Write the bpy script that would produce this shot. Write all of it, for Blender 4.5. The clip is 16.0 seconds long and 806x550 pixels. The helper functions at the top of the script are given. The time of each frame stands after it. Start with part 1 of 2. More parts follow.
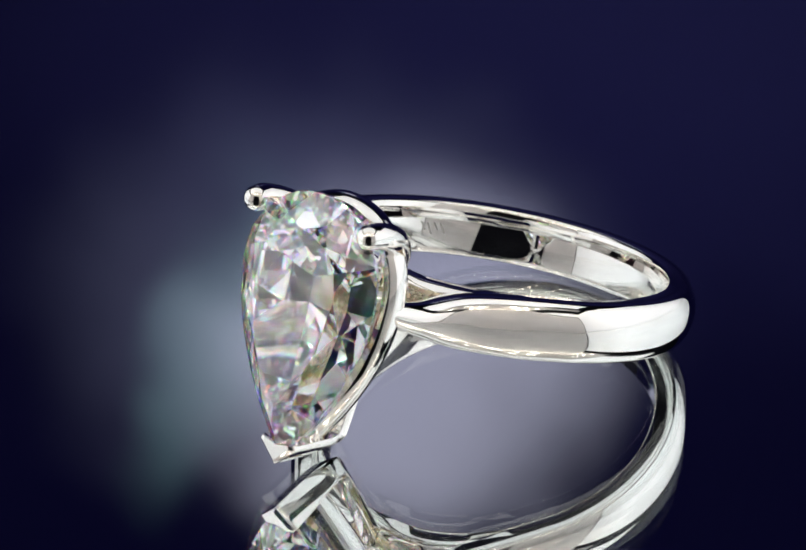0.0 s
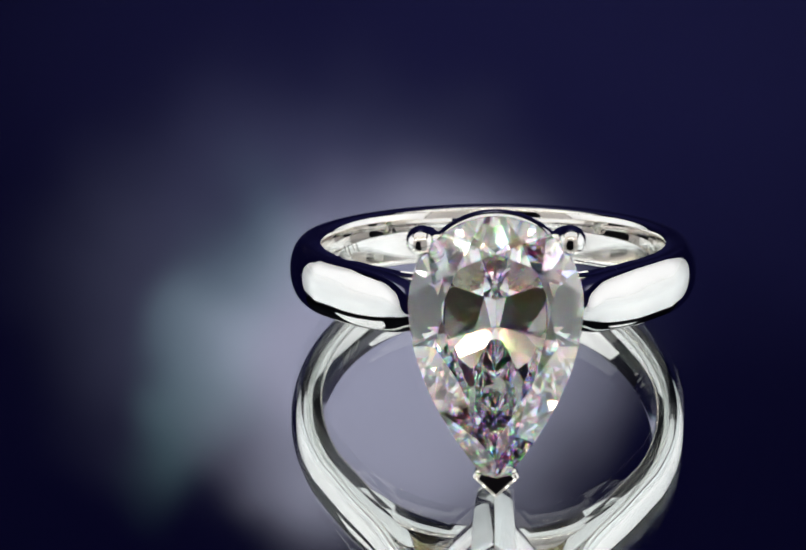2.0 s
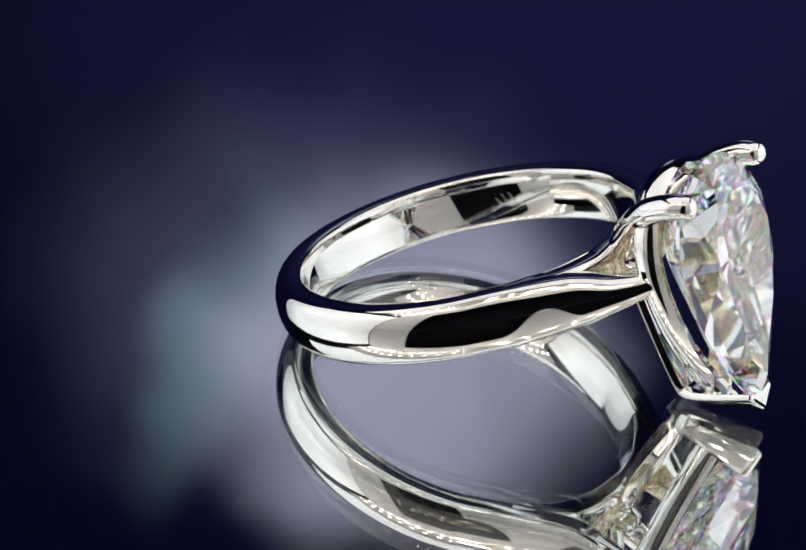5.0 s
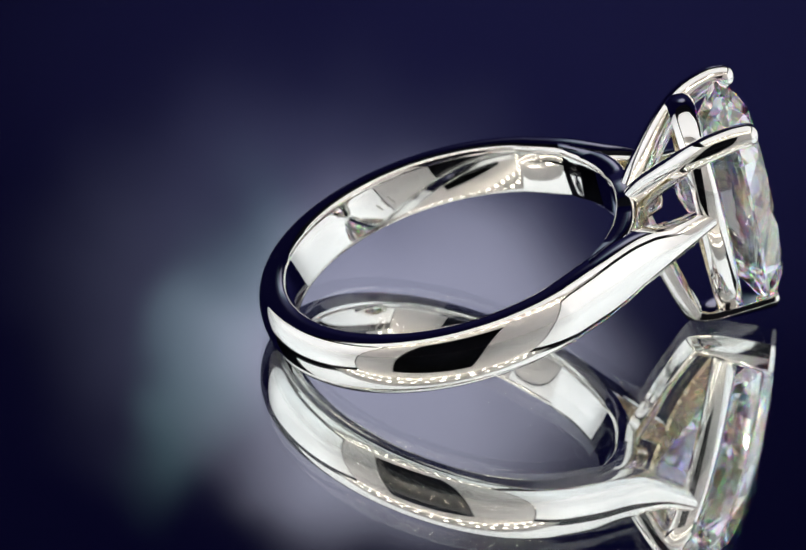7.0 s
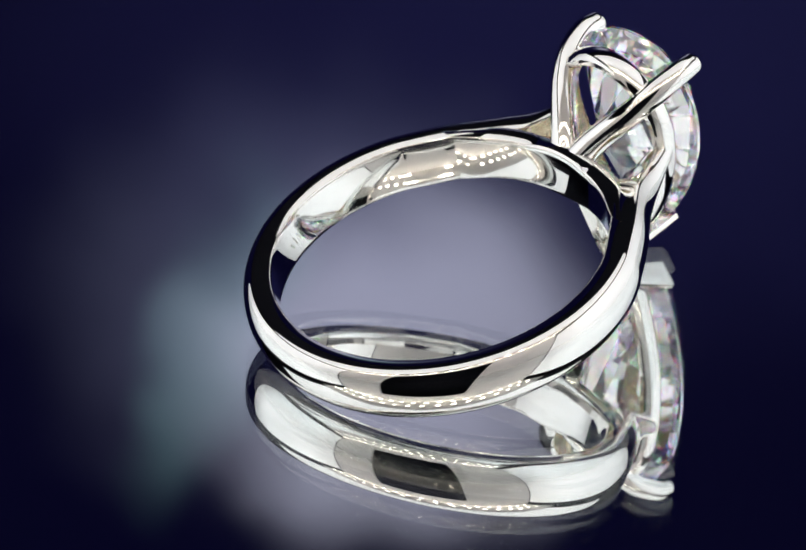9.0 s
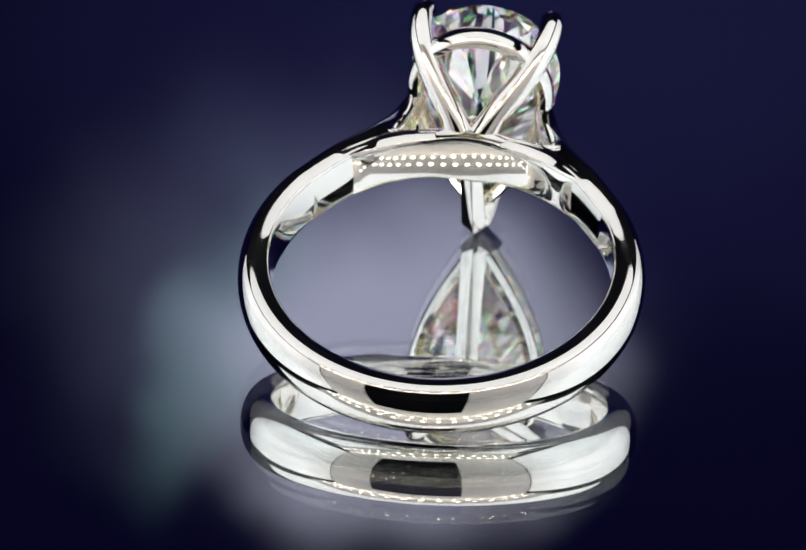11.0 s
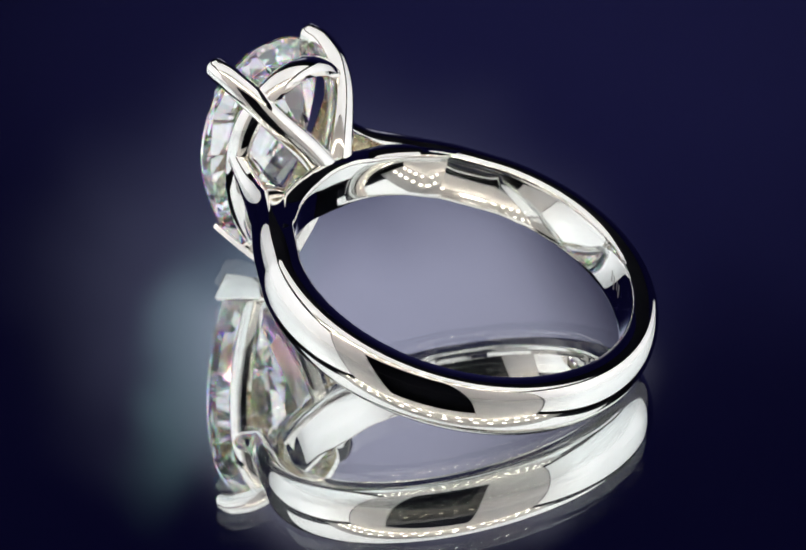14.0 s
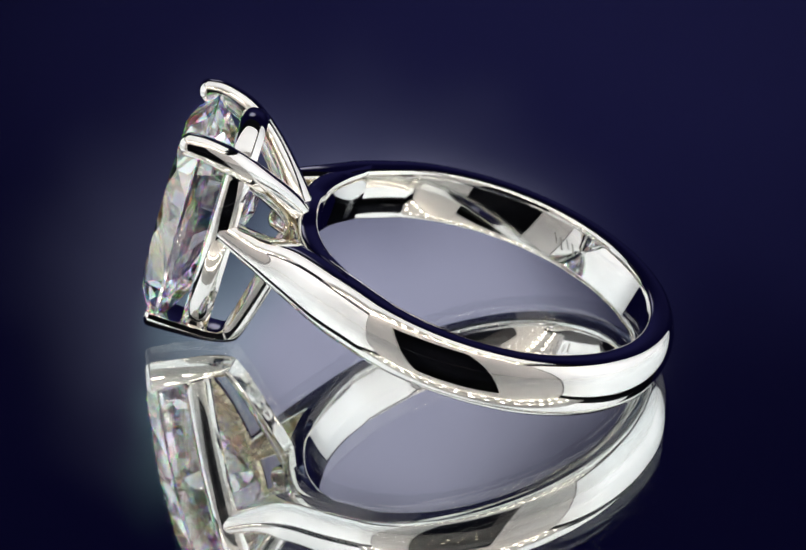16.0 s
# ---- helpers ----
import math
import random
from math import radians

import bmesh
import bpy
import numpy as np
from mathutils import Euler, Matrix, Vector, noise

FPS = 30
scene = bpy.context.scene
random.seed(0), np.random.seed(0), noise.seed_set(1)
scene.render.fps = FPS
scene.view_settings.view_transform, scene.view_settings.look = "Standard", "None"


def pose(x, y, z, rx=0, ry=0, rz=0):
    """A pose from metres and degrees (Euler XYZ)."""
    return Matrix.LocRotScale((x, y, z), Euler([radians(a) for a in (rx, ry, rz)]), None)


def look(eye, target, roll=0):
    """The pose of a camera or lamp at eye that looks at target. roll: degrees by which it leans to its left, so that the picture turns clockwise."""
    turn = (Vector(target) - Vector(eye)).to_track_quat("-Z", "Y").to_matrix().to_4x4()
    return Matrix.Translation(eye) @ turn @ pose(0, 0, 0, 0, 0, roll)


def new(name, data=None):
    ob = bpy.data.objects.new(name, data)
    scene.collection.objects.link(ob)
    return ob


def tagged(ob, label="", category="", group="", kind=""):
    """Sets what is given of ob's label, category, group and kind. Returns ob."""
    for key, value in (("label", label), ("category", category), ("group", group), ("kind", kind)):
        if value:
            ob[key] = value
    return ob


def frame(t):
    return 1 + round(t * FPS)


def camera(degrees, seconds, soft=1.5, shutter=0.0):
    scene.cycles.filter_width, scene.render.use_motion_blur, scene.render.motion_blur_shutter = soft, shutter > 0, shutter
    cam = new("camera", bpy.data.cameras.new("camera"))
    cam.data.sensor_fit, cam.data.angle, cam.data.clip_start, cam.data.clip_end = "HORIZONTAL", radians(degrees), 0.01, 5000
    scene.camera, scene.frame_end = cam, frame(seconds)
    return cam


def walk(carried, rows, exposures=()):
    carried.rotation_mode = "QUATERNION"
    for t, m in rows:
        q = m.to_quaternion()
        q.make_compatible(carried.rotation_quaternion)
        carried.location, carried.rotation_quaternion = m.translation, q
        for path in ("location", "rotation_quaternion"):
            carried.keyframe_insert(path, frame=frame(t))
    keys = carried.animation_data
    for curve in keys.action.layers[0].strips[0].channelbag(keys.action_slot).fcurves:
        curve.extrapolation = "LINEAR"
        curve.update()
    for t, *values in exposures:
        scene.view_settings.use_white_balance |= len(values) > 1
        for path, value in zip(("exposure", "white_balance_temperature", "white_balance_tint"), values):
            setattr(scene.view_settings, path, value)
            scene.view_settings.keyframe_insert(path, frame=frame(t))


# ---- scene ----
cam = camera(15.9, 16.0, soft=1.7)
# close-up lens: sharp a little in front of the turning axis
cam.data.dof.use_dof = True
cam.data.dof.focus_distance = 0.1412
cam.data.dof.aperture_fstop = 130.0
EYE = (0.0, -0.12929, 0.07156)
AIM = look(EYE, (EYE[0] - 0.022412 * 0.15, EYE[1] + 0.884974 * 0.15, EYE[2] - 0.465102 * 0.15), 0.7252)
walk(cam, [(0.0, AIM), (16.0, AIM)], exposures=[(0.0, 0.0), (16.0, 0.0)])

MM = 0.001
# light goes many times to and fro inside a cut stone
scene.cycles.max_bounces, scene.cycles.glossy_bounces, scene.cycles.transmission_bounces = 24, 20, 24

# ---- dark room round the light box ----
world = bpy.data.worlds.new("world")
world.use_nodes = True
world.node_tree.nodes["Background"].inputs["Color"].default_value = (0.01, 0.01, 0.03, 1)
world.node_tree.nodes["Background"].inputs["Strength"].default_value = 0.3
scene.world = world


# ---- materials ----
def material(name):
    m = bpy.data.materials.new(name)
    m.use_nodes = True
    nt = m.node_tree
    return m, nt, nt.nodes["Principled BSDF"]


def link(nt, a, b):
    nt.links.new(a, b)


def noise_node(nt, scale, detail=4.0):
    co = nt.nodes.new("ShaderNodeTexCoord")
    n = nt.nodes.new("ShaderNodeTexNoise")
    n.inputs["Scale"].default_value = scale
    n.inputs["Detail"].default_value = detail
    link(nt, co.outputs["Object"], n.inputs["Vector"])
    return n


def metal(name, color, rough, bump=0.02, scale=900.0, spread=0.03, relief=0.00005):
    m, nt, b = material(name)
    b.inputs["Base Color"].default_value = (*color, 1)
    b.inputs["Metallic"].default_value = 1
    n = noise_node(nt, scale)
    r = nt.nodes.new("ShaderNodeMapRange")
    r.inputs["To Min"].default_value = rough
    r.inputs["To Max"].default_value = rough + spread
    link(nt, n.outputs["Fac"], r.inputs["Value"])
    link(nt, r.outputs["Result"], b.inputs["Roughness"])
    f = noise_node(nt, scale * 0.45, 2.0)
    u = nt.nodes.new("ShaderNodeBump")
    u.inputs["Strength"].default_value = bump
    u.inputs["Distance"].default_value = relief
    link(nt, f.outputs["Fac"], u.inputs["Height"])
    link(nt, u.outputs["Normal"], b.inputs["Normal"])
    return m


def plain(name, color, rough, scale=60.0, vary=0.1):
    m, nt, b = material(name)
    n = noise_node(nt, scale)
    r = nt.nodes.new("ShaderNodeMix")
    r.data_type = "RGBA"
    r.inputs["A"].default_value = (*[c * (1 - vary) for c in color], 1)
    r.inputs["B"].default_value = (*[min(1, c * (1 + vary)) for c in color], 1)
    link(nt, n.outputs["Fac"], r.inputs["Factor"])
    link(nt, r.outputs["Result"], b.inputs["Base Color"])
    b.inputs["Roughness"].default_value = rough
    return m


def glow(name, color, strength, uneven=0.0, scale=9.0, ends=0.55):
    m, nt, b = material(name)
    b.inputs["Base Color"].default_value = (0.8, 0.8, 0.8, 1)
    b.inputs["Emission Color"].default_value = (*color, 1)
    b.inputs["Emission Strength"].default_value = strength
    if uneven:
        n = noise_node(nt, scale, 1.0)
        r = nt.nodes.new("ShaderNodeMapRange")
        r.inputs["From Min"].default_value = 0.3
        r.inputs["From Max"].default_value = 0.7
        r.inputs["To Min"].default_value = strength * (1 - uneven)
        r.inputs["To Max"].default_value = strength
        link(nt, n.outputs["Fac"], r.inputs["Value"])
        # dimmer towards the ends, away from the tubes behind the sheet
        co = nt.nodes.new("ShaderNodeTexCoord")
        xyz = nt.nodes.new("ShaderNodeSeparateXYZ")
        link(nt, co.outputs["Generated"], xyz.inputs["Vector"])
        wide = nt.nodes.new("ShaderNodeMath")
        wide.operation = "PINGPONG"
        wide.inputs[1].default_value = 0.5
        link(nt, xyz.outputs["Y"], wide.inputs[0])
        fall = nt.nodes.new("ShaderNodeMapRange")
        fall.interpolation_type = "SMOOTHSTEP"
        fall.inputs["From Max"].default_value = 0.32
        fall.inputs["To Min"].default_value = ends
        link(nt, wide.outputs["Value"], fall.inputs["Value"])
        both = nt.nodes.new("ShaderNodeMath")
        both.operation = "MULTIPLY"
        link(nt, r.outputs["Result"], both.inputs[0])
        link(nt, fall.outputs["Result"], both.inputs[1])
        link(nt, both.outputs["Value"], b.inputs["Emission Strength"])
    return m


def diamond_material():
    """Three clear bodies that add up to white, red, green and blue, each bending light a little more than the last."""
    m, nt, b = material("diamond_crown")
    nt.nodes.remove(b)
    out = nt.nodes["Material Output"]
    last = None
    for color, ior in (((0.63, 0.181, 0.183, 1), 2.398), ((0.182, 0.63, 0.182, 1), 2.42), ((0.182, 0.181, 0.635, 1), 2.442)):
        g = nt.nodes.new("ShaderNodeBsdfGlass")
        g.inputs["Color"].default_value = color
        g.inputs["Roughness"].default_value = 0.0
        g.inputs["IOR"].default_value = ior
        if last is None:
            last = g
        else:
            a = nt.nodes.new("ShaderNodeAddShader")
            link(nt, last.outputs[0], a.inputs[0])
            link(nt, g.outputs[0], a.inputs[1])
            last = a
    link(nt, last.outputs[0], out.inputs["Surface"])
    return m


def pavilion_material():
    """Underside of the stone, which throws the light back whole."""
    m, nt, b = material("diamond_pavilion")
    nt.nodes.remove(b)
    g = nt.nodes.new("ShaderNodeBsdfGlass")
    g.inputs["Color"].default_value = (0.992, 0.993, 1.0, 1)
    g.inputs["Roughness"].default_value = 0.0
    g.inputs["IOR"].default_value = 2.42
    link(nt, g.outputs[0], nt.nodes["Material Output"].inputs["Surface"])
    return m


def sheet_glass():
    m, nt, b = material("sheet_glass")
    nt.nodes.remove(b)
    g = nt.nodes.new("ShaderNodeBsdfGlass")
    g.inputs["Color"].default_value = (0.985, 0.992, 0.992, 1)
    g.inputs["Roughness"].default_value = 0.0
    g.inputs["IOR"].default_value = 1.5
    link(nt, g.outputs[0], nt.nodes["Material Output"].inputs["Surface"])
    return m


def backdrop_material():
    """Blue backdrop, uneven, with painted glow: a broad lavender patch and a greenish one beside it."""
    m, nt, b = material("painted_glow_backdrop")
    b.inputs["Base Color"].default_value = (0.003, 0.003, 0.006, 1)
    b.inputs["Roughness"].default_value = 0.9
    b.inputs["Specular IOR Level"].default_value = 0.0
    co = nt.nodes.new("ShaderNodeTexCoord")
    wave = nt.nodes.new("ShaderNodeTexNoise")
    wave.inputs["Scale"].default_value = 38.0
    wave.inputs["Detail"].default_value = 1.5
    link(nt, co.outputs["Object"], wave.inputs["Vector"])
    half = nt.nodes.new("ShaderNodeVectorMath")
    half.operation = "MULTIPLY_ADD"
    half.inputs[1].default_value = (0.022, 0.0, 0.022)
    half.inputs[2].default_value = (-0.011, 0.0, -0.011)
    link(nt, wave.outputs["Color"], half.inputs[0])
    bent = nt.nodes.new("ShaderNodeVectorMath")
    bent.operation = "ADD"
    link(nt, co.outputs["Object"], bent.inputs[0])
    link(nt, half.outputs["Vector"], bent.inputs[1])
    # each soft patch of glow is painted into the emission, no lamp behind
    total = None
    for (cx, cz, rx, rz, lean, full), color in GLOW_PATCHES:
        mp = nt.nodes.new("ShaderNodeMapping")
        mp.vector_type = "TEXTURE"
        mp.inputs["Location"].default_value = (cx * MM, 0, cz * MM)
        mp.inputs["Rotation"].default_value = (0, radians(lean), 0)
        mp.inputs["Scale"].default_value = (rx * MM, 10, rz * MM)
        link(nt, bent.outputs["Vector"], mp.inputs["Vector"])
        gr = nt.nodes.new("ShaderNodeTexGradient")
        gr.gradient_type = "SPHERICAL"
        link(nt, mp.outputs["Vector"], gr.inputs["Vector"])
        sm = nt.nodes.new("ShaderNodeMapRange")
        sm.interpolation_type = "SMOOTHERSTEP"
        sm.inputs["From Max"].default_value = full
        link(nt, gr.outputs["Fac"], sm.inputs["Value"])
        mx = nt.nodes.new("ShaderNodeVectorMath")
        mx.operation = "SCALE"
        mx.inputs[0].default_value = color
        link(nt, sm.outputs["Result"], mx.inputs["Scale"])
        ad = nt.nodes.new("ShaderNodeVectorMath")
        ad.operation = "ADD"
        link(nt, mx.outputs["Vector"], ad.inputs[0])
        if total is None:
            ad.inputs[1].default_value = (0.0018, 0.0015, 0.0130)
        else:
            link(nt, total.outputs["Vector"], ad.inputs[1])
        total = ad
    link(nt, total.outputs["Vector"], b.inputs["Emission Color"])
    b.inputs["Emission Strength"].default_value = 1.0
    return m


# painted glow: centre x, centre z, half width, half height (mm), lean, how soon it is full; emission colour
GLOW_PATCHES = (
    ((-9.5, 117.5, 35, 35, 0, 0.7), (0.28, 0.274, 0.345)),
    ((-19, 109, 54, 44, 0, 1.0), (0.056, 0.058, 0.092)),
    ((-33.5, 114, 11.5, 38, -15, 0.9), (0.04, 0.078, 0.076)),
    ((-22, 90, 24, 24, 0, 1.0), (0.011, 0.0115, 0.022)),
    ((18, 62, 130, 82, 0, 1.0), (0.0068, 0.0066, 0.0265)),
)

WHITE_GOLD = metal("polished_white_gold", (0.90, 0.885, 0.855), 0.02)
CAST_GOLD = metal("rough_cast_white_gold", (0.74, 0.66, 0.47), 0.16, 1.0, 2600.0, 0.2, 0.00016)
SILVER = metal("mirror_silver", (0.91, 0.925, 0.93), 0.0, 0.0, 40.0, 0.0)
DIAMOND = diamond_material()
PAVILION = pavilion_material()
GLASS = sheet_glass()
GLOW_BACKDROP = backdrop_material()
DIFFUSER = glow("white_light_panel", (0.94, 0.965, 1.0), 0.92, 0.24)
ROOF_LIGHT = glow("roof_light_panel", (0.97, 0.965, 0.97), 0.86, 0.2, 9.0, 0.95)
BEAD = glow("warm_led", (1.0, 0.92, 0.80), 19.0)
PANEL = plain("white_plastic_panel", (0.80, 0.765, 0.745), 0.5)
VELVET = plain("black_cloth", (0.012, 0.012, 0.02), 0.95, 300.0, 0.3)
STRIP = plain("led_strip_tape", (0.75, 0.72, 0.68), 0.4)
ENGRAVED = metal("engraved_mark", (0.55, 0.53, 0.49), 0.3)


# ---- mesh helpers ----
def part(name, bm, mat, parent=None, label="", smooth=False):
    me = bpy.data.meshes.new(name)
    bmesh.ops.recalc_face_normals(bm, faces=bm.faces)
    bm.to_mesh(me)
    bm.free()
    for m in (mat if isinstance(mat, (list, tuple)) else [mat]):
        me.materials.append(m)
    if smooth:
        me.polygons.foreach_set("use_smooth", [True] * len(me.polygons))
        me.set_sharp_from_angle(angle=radians(32))
    ob = new(name, me)
    if parent is not None:
        ob.parent = parent
    if label:
        tagged(ob, label)
    return ob


def box(bm, x0, x1, y0, y1, z0, z1, bevel=0.0):
    m = Matrix.Translation(((x0 + x1) / 2 * MM, (y0 + y1) / 2 * MM, (z0 + z1) / 2 * MM)) @ Matrix.Diagonal(((x1 - x0) * MM, (y1 - y0) * MM, (z1 - z0) * MM, 1))
    made = bmesh.ops.create_cube(bm, size=1, matrix=m)
    if bevel:
        edges = list({e for v in made["verts"] for e in v.link_edges})
        bmesh.ops.bevel(bm, geom=edges, offset=bevel * MM, segments=2, affect="EDGES", profile=0.5)


def loft(bm, sections, closed=False, caps=True):
    """Skin a row of closed sections, each a list of the same number of points in millimetres."""
    rings = [[bm.verts.new(Vector(p) * MM) for p in s] for s in sections]
    n = len(rings[0])
    pairs = list(zip(rings, rings[1:])) + ([(rings[-1], rings[0])] if closed else [])
    faces = []
    for a, b in pairs:
        for i in range(n):
            faces.append(bm.faces.new((a[i], a[(i + 1) % n], b[(i + 1) % n], b[i])))
    if caps and not closed:
        bm.faces.new(rings[0])
        bm.faces.new(rings[-1])
    return faces


def spline(points, steps):
    """Points along a smooth curve through rows of numbers."""
    pts = [np.array(p, float) for p in points]
    pts = [2 * pts[0] - pts[1]] + pts + [2 * pts[-1] - pts[-2]]
    out = []
    for i in range(1, len(pts) - 2):
        a, b, c, e = pts[i - 1:i + 3]
        for k in range(steps):
            u = k / steps
            out.append(0.5 * (2 * b + (c - a) * u + (2 * a - 5 * b + 4 * c - e) * u * u + (3 * b - a - 3 * c + e) * u ** 3))
    out.append(pts[-2])
    return out


# ---- light box ----
FRONT, BACK, LEFT, RIGHT, TOP = -108.0, 205.0, -176.0, 132.0, 190.0
HOLE_L, HOLE_R = -78.0, 24.0


def light_box():
    bm = bmesh.new()
    box(bm, LEFT - 60, RIGHT + 60, FRONT - 60, BACK + 10, -8.0, -1.21)
    tagged(part("table_top", bm, VELVET), "black cloth covered table under the mirror", "table", kind="structure")

    mirror = tagged(new("mirror"), "sheet of mirror glass lying flat on the table", "mirror")
    bm = bmesh.new()
    box(bm, LEFT, RIGHT, FRONT + 1, BACK - 1, -1.2, 0.0)
    part("glass_sheet", bm, GLASS, mirror)
    bm = bmesh.new()
    s = [bm.verts.new((x * MM, y * MM, -1.204 * MM)) for x, y in ((LEFT, FRONT + 1), (RIGHT, FRONT + 1), (RIGHT, BACK - 1), (LEFT, BACK - 1))]
    bm.faces.new(s)
    part("silvering", bm, SILVER, mirror, "silvered back of the mirror glass")

    for name, x, side in (("left", LEFT, -1), ("right", RIGHT, 1)):
        wall = tagged(new("side_wall"), "glowing white light panel in a black frame", "light panel", "side light panels")
        bm = bmesh.new()
        box(bm, min(x, x + side * 3), max(x, x + side * 3), FRONT + 1.5, 152, 0.15, WALL_TOP, 0.1)
        part("diffuser", bm, DIFFUSER, wall)
        bm = bmesh.new()
        box(bm, min(x + side * 3.2, x + side * 8), max(x + side * 3.2, x + side * 8), FRONT + 4, 154, -1.2, WALL_TOP + 2, 0.5)
        part("backing", bm, VELVET, wall)

    for x0, x1, z0, z1 in ((LEFT + 1, HOLE_L, -1.2, ROOF), (HOLE_R, RIGHT - 1, -1.2, ROOF), (HOLE_L, HOLE_R, HOLE_TOP, ROOF)):
        bm = bmesh.new()
        box(bm, x0, x1, FRONT - 3, FRONT, z0, z1, 0.8)
        tagged(part("front_panel", bm, PANEL), "warm white plastic panel round the camera opening", "panel", "front panels", "structure")

    lid = tagged(new("overhead_light"), "white light panel over the front of the light box", "light panel")
    bm = bmesh.new()
    box(bm, LEFT + 26, RIGHT - 26, FRONT + 69, ROOF_END, ROOF - 2, ROOF + 1, 0.5)
    part("diffuser", bm, ROOF_LIGHT, lid)
    bm = bmesh.new()
    box(bm, LEFT + 3, RIGHT - 3, FRONT + 0.5, FRONT + 67.5, ROOF - 0.5, ROOF + 1, 0.3)
    part("front_board", bm, PANEL, lid, "warm white board that carries the LED strips")
    bm = bmesh.new()
    box(bm, LEFT, RIGHT, FRONT + 0.5, ROOF_END + 2, ROOF + 1.2, ROOF + 6, 0.5)
    part("backing", bm, VELVET, lid)

    bm = bmesh.new()
    box(bm, -2.3, 2.3, -2.4, 2.4, -0.8, 0.8, 0.7)
    first = None
    for y in STRIPS:
        strip = tagged(new("led_strip"), "strip of warm white LEDs on the roof board", "light strip", "LED strips")
        tape = bmesh.new()
        box(tape, LEFT + 4, RIGHT - 4, FRONT + y - 4, FRONT + y + 4, ROOF - 1.4, ROOF - 0.55, 0.2)
        part("tape", tape, STRIP, strip)
        x = LEFT + 9
        while x < RIGHT - 6:
            if first is None:
                first = part("bead", bm, BEAD, strip)
                ob = first
            else:
                ob = new("bead", first.data)
                ob.parent = strip
            ob.location = (x * MM, (FRONT + y) * MM, (ROOF - 2.25) * MM)
            x += 16.67

    bm = bmesh.new()
    box(bm, LEFT - 60, RIGHT + 60, FRONT - 60, BACK + 10, TOP, TOP + 3)
    tagged(part("ceiling", bm, VELVET), "black cloth roof of the light box", "ceiling", kind="structure")
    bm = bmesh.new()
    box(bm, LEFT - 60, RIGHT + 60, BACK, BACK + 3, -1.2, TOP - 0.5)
    ob = tagged(part("backdrop", bm, GLOW_BACKDROP), "dark blue backdrop with a soft lavender glow painted as emission", "backdrop", kind="structure")
    for x0 in (LEFT - 62, RIGHT + 59):
        bm = bmesh.new()
        box(bm, x0, x0 + 3, FRONT - 60, BACK - 0.5, -1.2, TOP - 0.5)
        tagged(part("outer_wall", bm, VELVET), "black cloth side of the light box", "wall", kind="structure")
    bm = bmesh.new()
    box(bm, LEFT - 58, RIGHT + 58, FRONT - 63, FRONT - 60.5, -1.2, TOP - 0.5)
    tagged(part("outer_wall", bm, VELVET), "black cloth behind the camera", "wall", kind="structure")


ROOF, HOLE_TOP, ROOF_END, WALL_TOP = 138.0, 86.0, 75.0, 118.0
STRIPS = (8.0, 36.0)
light_box()

# ---- ring: x towards the stone, z along the finger, millimetres ----
RO, RI, HALF = 10.27, 8.64, 1.46


def shank_section(c, out, side_c, half, thick):
    """D-shaped section: c outer crown point, out the outward way in the xy plane, side_c its middle along the finger."""
    pts = []
    dome = min(thick * 0.82, 1.1 + 0.6 * max(0.0, thick - 1.75))
    # the dome stops short of upright and turns into a flat flank
    n, wide = 20, 1.09
    end = math.asin(0.975 / wide)
    for k in range(n + 1):
        a = end * (2 * k / n - 1)
        pts.append((half * wide * math.sin(a), dome * (1 - math.cos(a) ** 0.8)))
    foot = pts[0][1] + 0.1 * thick
    pts = [(-half, foot)] + pts + [(half, foot)]
    edge = [(0.985, 0.90), (0.945, 0.955), (0.88, 0.985)]
    pts += [(half * z, thick * e) for z, e in edge]
    pts += [(half * 0.88 * (1 - k / 6), thick * 0.985 + 0.10 * (1 - (1 - k / 6) ** 2)) for k in range(1, 12)]
    pts += [(-half * z, thick * e) for z, e in edge[::-1]]
    return [(c[0] - out[0] * dpt, c[1] - out[1] * dpt, side_c + z) for z, dpt in pts]


def band():
    # outer crown x, y, middle z, half width, thickness, up one shoulder
    arm = spline([(5.15, 8.92, 0, 1.47, 1.66), (7.45, 7.32, 0, 1.47, 1.75), (9.6, 5.6, 0.0, 1.3, 1.85), (11.4, 4.6, 0.05, 0.85, 1.35), (13.15, 3.85, 0.4, 0.55, 0.9)], 12)
    rows = [tuple(a) for a in arm[::-1]]
    n = 150
    a0 = math.atan2(8.92, 5.15)
    for k in range(1, n):
        a = a0 + (2 * math.pi - 2 * a0) * k / n
        swell = 0.03 * max(0.0, 1 - min(a - a0, 2 * math.pi - a0 - a) / radians(40)) ** 2
        rows.append(((RO + swell) * math.cos(a), (RO + swell) * math.sin(a), 0, HALF + 0.2 * swell, RO - RI + swell))
    rows += [(a[0], -a[1], *a[2:]) for a in arm]
    sections = []
    for i, r in enumerate(rows):
        p, q = rows[max(0, i - 1)], rows[min(len(rows) - 1, i + 1)]
        t = Vector((q[0] - p[0], q[1] - p[1])).normalized()
        sections.append(shank_section(r[:2], (t.y, -t.x), r[2], r[3], r[4]))
    bm = bmesh.new()
    faces = loft(bm, sections)
    n = len(sections[0])
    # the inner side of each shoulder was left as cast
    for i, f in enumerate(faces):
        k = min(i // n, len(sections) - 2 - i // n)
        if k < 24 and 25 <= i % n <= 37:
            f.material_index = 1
    return bm


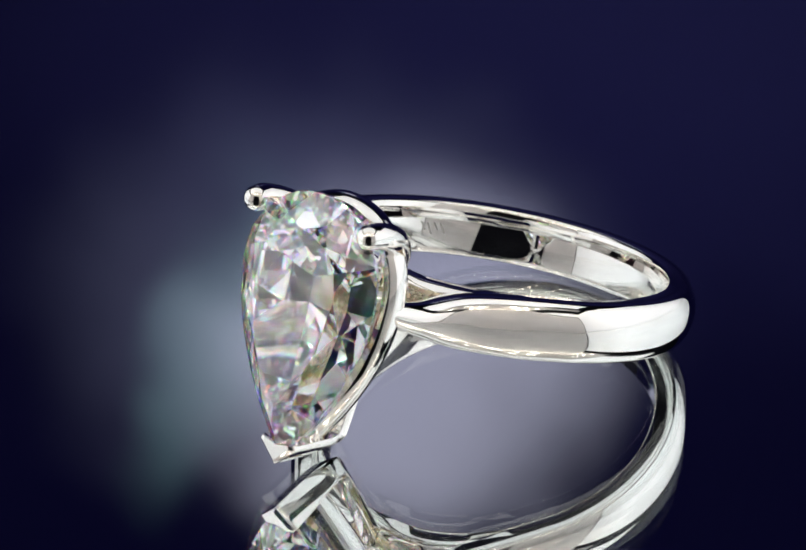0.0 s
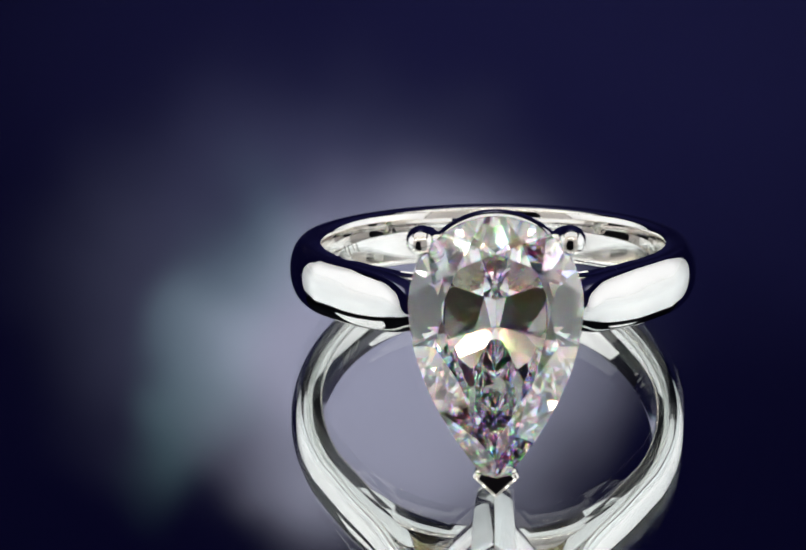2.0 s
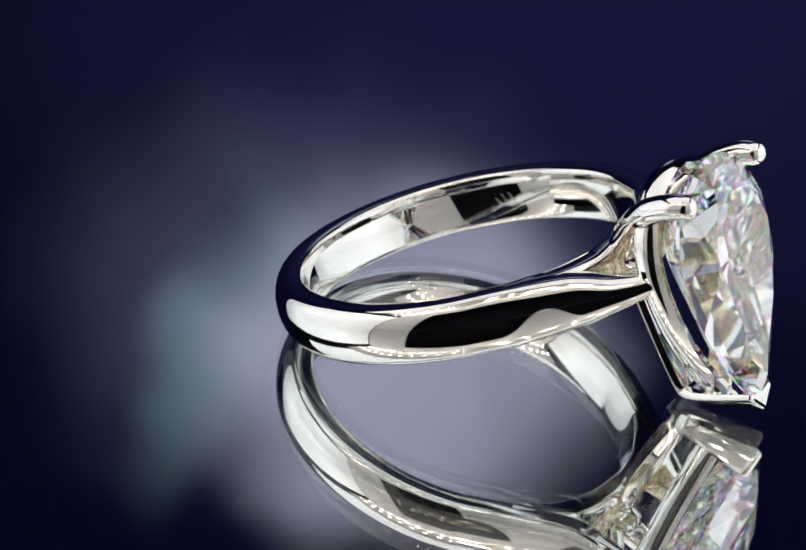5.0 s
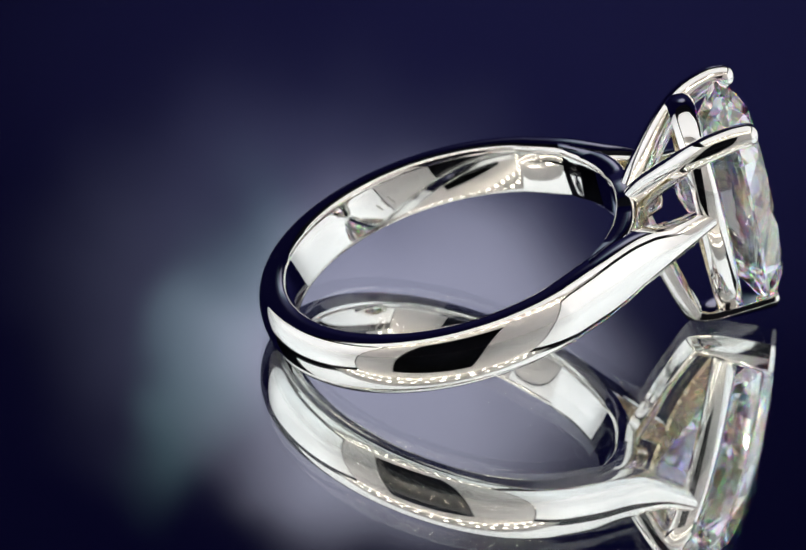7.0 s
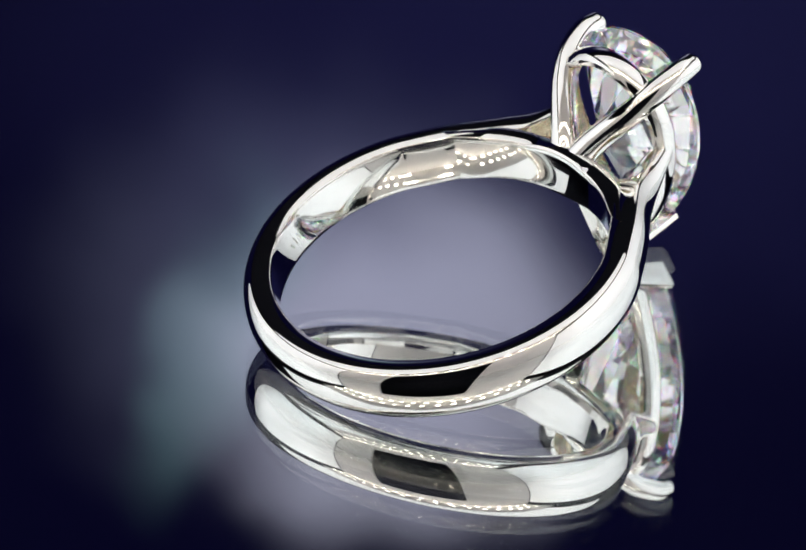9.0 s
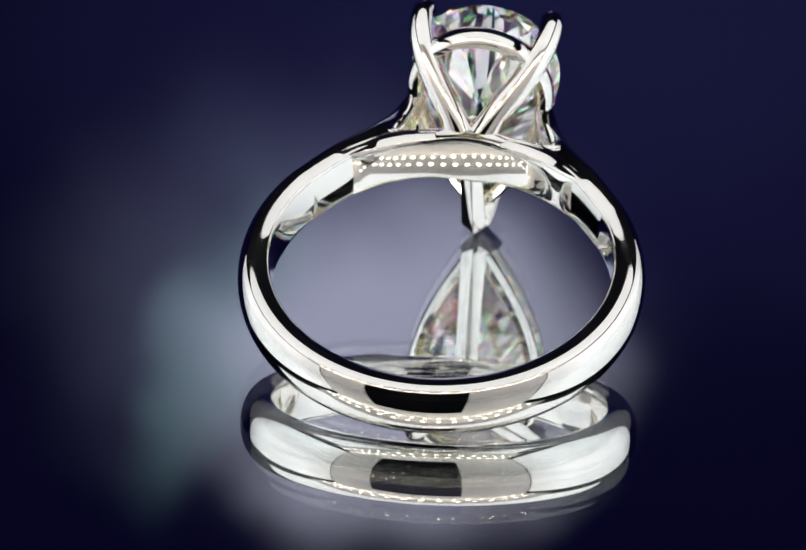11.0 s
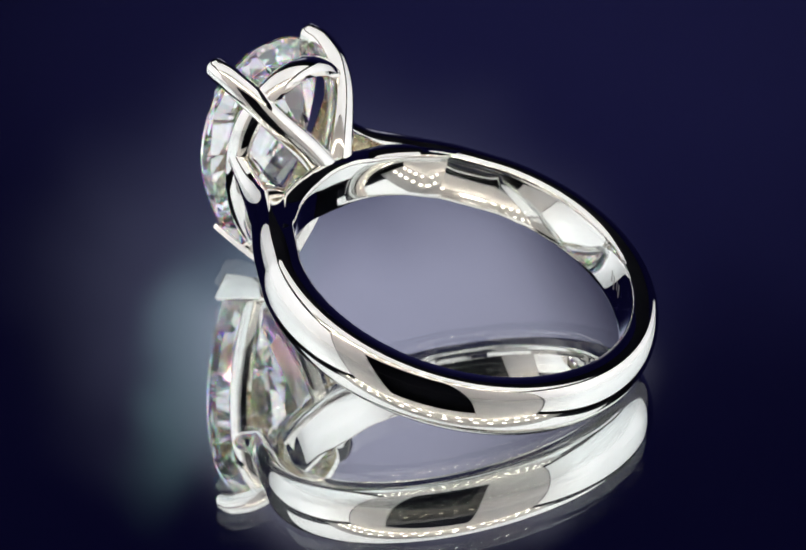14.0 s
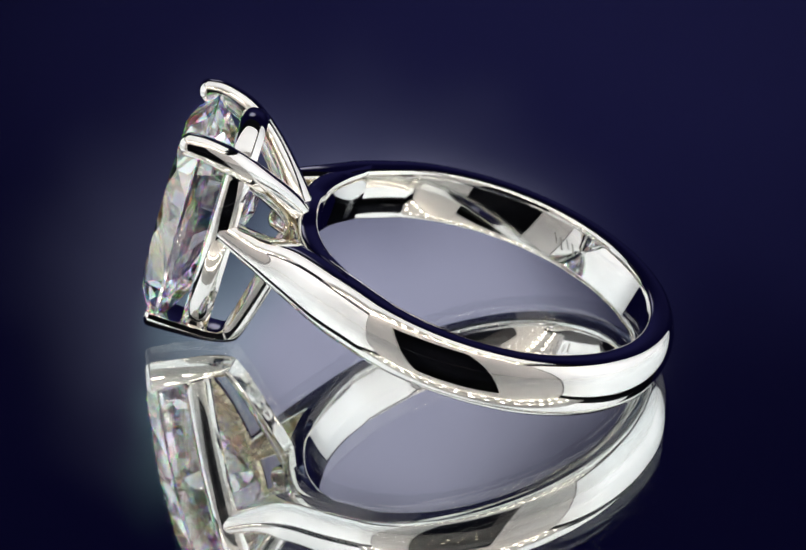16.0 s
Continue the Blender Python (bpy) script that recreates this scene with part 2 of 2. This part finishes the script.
def bridge():
    sections = []
    for k in range(49):
        a = radians(-52 + 104 * k / 48)
        c = (math.cos(a), math.sin(a))
        away = abs(k - 24) * 104 / 48
        half = float(np.interp(away, (0, 5, 9, 13, 30, 36, 44, 48, 52), (1.52, 1.51, 1.43, 1.36, 1.36, 1.41, 1.475, 1.46, 1.42)))
        r = 10.28 - 0.33 * max(0.0, 1 - away / 20) - 0.5 * min(1.0, max(0.0, (away - 27) / 14))
        sections.append(shank_section((c[0] * r, c[1] * r), c, 0.0, half, r - RI - 0.02 - 0.25 * min(1.0, max(0.0, (away - 38) / 8))))
    bm = bmesh.new()
    faces = loft(bm, sections)
    n = len(sections[0])
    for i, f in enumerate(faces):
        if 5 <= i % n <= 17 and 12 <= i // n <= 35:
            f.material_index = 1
    return bm


def collar():
    """Rounded foot on which the claws stand."""
    sections = []
    for x, y, z in ((9.75, 1.2, 0.85), (9.95, 1.15, 1.0), (10.15, 1.0, 1.0), (10.45, 0.8, 0.92), (10.8, 0.6, 0.8), (10.95, 0.35, 0.5)):
        sections.append([(x, y * math.cos(a), 0.55 + z * math.sin(a)) for a in (2 * math.pi * k / 28 for k in range(28))])
    bm = bmesh.new()
    loft(bm, sections)
    return bm


def pear(s, grow=0.0):
    """Outline of the stone, s from 0 at the round end to 1 at the point and on to 2; y, z."""
    u = s if s <= 1 else 2 - s
    sign = 1 if s <= 1 else -1
    cut = 0.42
    if u < cut:
        a = math.pi / 2 * u / cut
        y, z = math.sin(a) * (4.0 + grow), 1.3 + math.cos(a) * (4.1 + grow)
    else:
        v = (u - cut) / (1 - cut)
        y, z = (4.0 + grow) * (1 - v ** 1.9), 1.3 - (8.75 + grow) * v
    return sign * y, z


def stone(crown=35.8, upper=41.0, main=39.25, lower=40.85, star=20.8, inset=1.66):
    """Pear brilliant, cut plane by plane from a pear-shaped prism as a cutter does."""
    GX, TX = 15.0, 16.18
    bm = bmesh.new()
    count = 120
    rings = []
    for x in (GX - 6.0, GX + 3.0):
        rings.append([bm.verts.new((x, *pear(2 * i / count))) for i in range(count)])
    for i in range(count):
        k = (i + 1) % count
        bm.faces.new((rings[0][i], rings[0][k], rings[1][k], rings[1][i]))
    bm.faces.new(rings[0])
    bm.faces.new(rings[1])

    def cut(point, normal):
        got = bmesh.ops.bisect_plane(bm, geom=bm.verts[:] + bm.edges[:] + bm.faces[:], dist=1e-5, plane_co=point, plane_no=normal, clear_outer=True)
        edges = [e for e in got["geom_cut"] if isinstance(e, bmesh.types.BMEdge) and e.is_valid and e.is_boundary]
        if edges:
            bmesh.ops.edgeloop_fill(bm, edges=edges)

    def facet(s, slope, up, inset=0.0, height=0.07):
        """A plane that leans by slope from the girdle's plane, over the outline at s (or a line that far inside it)."""
        y, z = pear(s % 2)
        ya, za = pear((s + 0.004) % 2)
        yb, zb = pear((s - 0.004) % 2)
        out = Vector((-(za - zb), ya - yb)).normalized()
        if out.dot(Vector((y, z - 0.5))) < 0:
            out = -out
        a = radians(slope)
        cut((GX + up * height, y - out.x * inset, z - out.y * inset), (up * math.cos(a), out.x * math.sin(a), out.y * math.sin(a)))

    mains = (0.0, 0.21, 0.42, 0.70)
    halves = (0.055, 0.155, 0.265, 0.365, 0.49, 0.61, 0.79, 0.91)
    stars = (0.105, 0.315, 0.56, 0.84)
    cut((TX, 0, 0), (1, 0, 0))
    for s in (*mains, *[2 - m for m in mains[1:]], 1.0):
        facet(s, crown, 1)
        facet(s, main, -1)
    for s in (*halves, *[2 - h for h in halves]):
        facet(s, upper, 1)
        facet(s, lower, -1)
    for s in (*stars, *[2 - h for h in stars]):
        facet(s, star, 1, inset, TX - GX)
    for f in bm.faces:
        if f.calc_center_median().x < GX + 0.01:
            f.material_index = 1
    bmesh.ops.scale(bm, vec=(MM, MM, MM), verts=bm.verts[:])
    return bm


def tube(path, radii, sides=16):
    pts = [Vector(p) for p in path]
    sections = []
    for i, p in enumerate(pts):
        t = (pts[min(i + 1, len(pts) - 1)] - pts[max(i - 1, 0)]).normalized()
        u = t.cross(Vector((0, 0, 1))).normalized()
        w = u.cross(t)
        r = radii[i]
        sections.append([tuple(p + (u * math.cos(a) + w * math.sin(a)) * r) for a in (2 * math.pi * k / sides for k in range(sides))])
    bm = bmesh.new()
    loft(bm, sections)
    return bm


def clear_of_finger(bm):
    """Keeps the feet of the claws inside the bridge, off the smooth inner wall."""
    for v in bm.verts:
        r = math.hypot(v.co.x, v.co.y)
        if r < (RI + 0.22) * MM:
            k = (RI + 0.22) * MM / r
            v.co.x *= k
            v.co.y *= k
    return bm


def prong(side):
    rows = spline([(9.3, 0.25, 0.5, 0.8), (10.4, 1.15, 1.75, 0.74), (12.0, 2.45, 3.1, 0.69), (13.4, 3.13, 3.92, 0.69), (14.8, 3.42, 4.3, 0.65), (15.6, 3.4, 4.3, 0.61)], 8)
    path = [(r[0], side * r[1], r[2]) for r in rows]
    radii = [r[3] for r in rows]
    # rounded end
    e = path[-1]
    for k in range(1, 8):
        a = math.pi / 2 * k / 7.3
        path.append((e[0] + 0.53 * math.sin(a), e[1] - side * 0.03 * k / 7, e[2]))
        radii.append(0.61 * math.cos(a))
    return clear_of_finger(tube(path, radii))


def v_prong():
    """Chevron bar that holds the point of the stone, bent down to the base."""
    # tip x, tip z, inward way x, z, wing half width, wing rise, wall
    rows = [(15.3, -7.76, 0.0, 1.0, 1.08, 1.0, 0.42), (14.2, -7.75, 0.0, 1.0, 1.05, 0.92, 0.46), (13.0, -7.7, 0.0, 1.0, 0.97, 0.78, 0.5), (11.85, -7.6, 0.1, 1.0, 0.87, 0.64, 0.58),
            (11.05, -7.36, 0.45, 0.9, 0.76, 0.56, 0.68), (10.5, -6.65, 0.9, 0.42, 0.69, 0.48, 0.72), (9.7, -3.5, 0.957, 0.29, 0.62, 0.4, 0.74), (9.1, -0.6, 0.97, 0.2, 0.58, 0.36, 0.76)]
    sections = []
    for x, z, ix, iz, a, b, w in spline(rows, 5):
        i = Vector((ix, 0, iz)).normalized()
        o = Vector((x, 0, z))
        y = Vector((0, 1, 0))
        s = [o, o + i * b + y * a, o + i * (b + w * 0.55) + y * (a - 0.12), o + i * max(w * 1.5, b * 0.6 + w), o + i * (b + w * 0.55) - y * (a - 0.12), o + i * b - y * a]
        sections.append([tuple(p) for p in s])
    # softened front edge
    mid = sum((Vector(p) for p in sections[0]), Vector()) / len(sections[0])
    for k, out in ((0.93, 0.1), (0.72, 0.2)):
        sections.insert(0, [tuple(mid + (Vector(p) - mid) * k + Vector((out, 0, 0))) for p in sections[0 if out == 0.1 else 1]])
    bm = bmesh.new()
    loft(bm, sections)
    bm.normal_update()
    sharp = [e for e in bm.edges if len(e.link_faces) == 2 and e.calc_face_angle() > radians(28)]
    bmesh.ops.bevel(bm, geom=sharp, offset=0.1 * MM, segments=3, affect="EDGES", profile=0.5, clamp_overlap=True)
    return clear_of_finger(bm)


def gallery():
    sections = []
    n = 160
    for k in range(n):
        s = 2 * k / n
        y, z = pear(s, -0.12)
        ya, za = pear((s + 0.012) % 2, -0.12)
        yb, zb = pear((s - 0.012) % 2, -0.12)
        t = Vector((ya - yb, za - zb)).normalized()
        nrm = Vector((t.y, -t.x))
        if nrm.dot(Vector((y, z - 0.5))) < 0:
            nrm = -nrm
        sec = []
        for dx, dn in ((-0.5, -0.08), (-0.25, 0.03), (0.25, 0.03), (0.5, -0.08), (0.68, -0.28), (0.68, -0.58), (0.5, -0.74), (-0.5, -0.74), (-0.68, -0.58), (-0.68, -0.28)):
            sec.append((12.98 + dx, y + nrm.x * dn, z + nrm.y * dn))
        sections.append(sec)
    bm = bmesh.new()
    faces = loft(bm, sections, closed=True)
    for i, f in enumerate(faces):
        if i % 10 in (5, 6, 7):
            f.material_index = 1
    return bm


def stamped_mark(angle, z0, half, tall):
    """One stamped sign inside the band, too worn to read: a small shallow bar."""
    sections = []
    for k in range(5):
        z = z0 + tall * (k / 4 - 0.5)
        sec = []
        for g, lift in ((-1, 0.05), (-0.8, -0.008), (0.8, -0.008), (1, 0.05)):
            r = RO - (RO - RI) * 0.985 - 0.10 * (1 - (z / (0.88 * HALF)) ** 2) + lift
            b = radians(angle + 0.5 * (k - 2)) + g * half / RI
            sec.append((math.cos(b) * r, math.sin(b) * r, z))
        sections.append(sec)
    bm = bmesh.new()
    loft(bm, sections)
    return bm


def build_ring():
    ring = tagged(new("ring"), "polished white gold ring with pear-cut diamond on mirror glass", "ring")
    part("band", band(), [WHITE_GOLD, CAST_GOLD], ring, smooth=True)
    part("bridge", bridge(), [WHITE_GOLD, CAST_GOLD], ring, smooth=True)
    part("collar", collar(), WHITE_GOLD, ring, "rounded foot under the claws", smooth=True)
    for side in (-1, 1):
        part("prong", prong(side), WHITE_GOLD, ring, "round polished claw", smooth=True)
    part("tip_prong", v_prong(), WHITE_GOLD, ring, "V-shaped claw at the point of the stone", smooth=True)
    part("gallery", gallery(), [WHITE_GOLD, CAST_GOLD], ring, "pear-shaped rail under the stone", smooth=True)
    part("diamond", stone(), [DIAMOND, PAVILION], ring, "colourless pear-cut diamond with many sparkling facets")
    for angle, z0, half, tall in ((-117, 0.1, 0.06, 0.5), (-119.6, -0.05, 0.07, 0.62), (-122, 0.1, 0.05, 0.45), (-124.6, 0.0, 0.07, 0.55),
                                  (109, 0.05, 0.06, 0.55), (111.6, 0.0, 0.05, 0.6), (114, -0.1, 0.07, 0.45)):
        part("stamped_mark", stamped_mark(angle, z0, half, tall), ENGRAVED, ring)
    return ring


RING = build_ring()

# ---- turning ----
TURN0, TURN, LEAN, SIDE = -37.754, 19.0458, 15.865, 1.368
OFF_X, OFF_Y, LIFT = -0.5457, 1.2652, 3.952


def ring_pose(t):
    a = TURN0 + TURN * t - 90
    return pose(0, 0, 0, 0, 0, a) @ Matrix.Translation((OFF_X * MM, OFF_Y * MM, LIFT * MM)) @ pose(0, 0, 0, 0, -LEAN, 0) @ pose(0, 0, 0, SIDE, 0, 0)


def motions():
    walk(RING, [(k * 0.5, ring_pose(k * 0.5)) for k in range(33)])


motions()
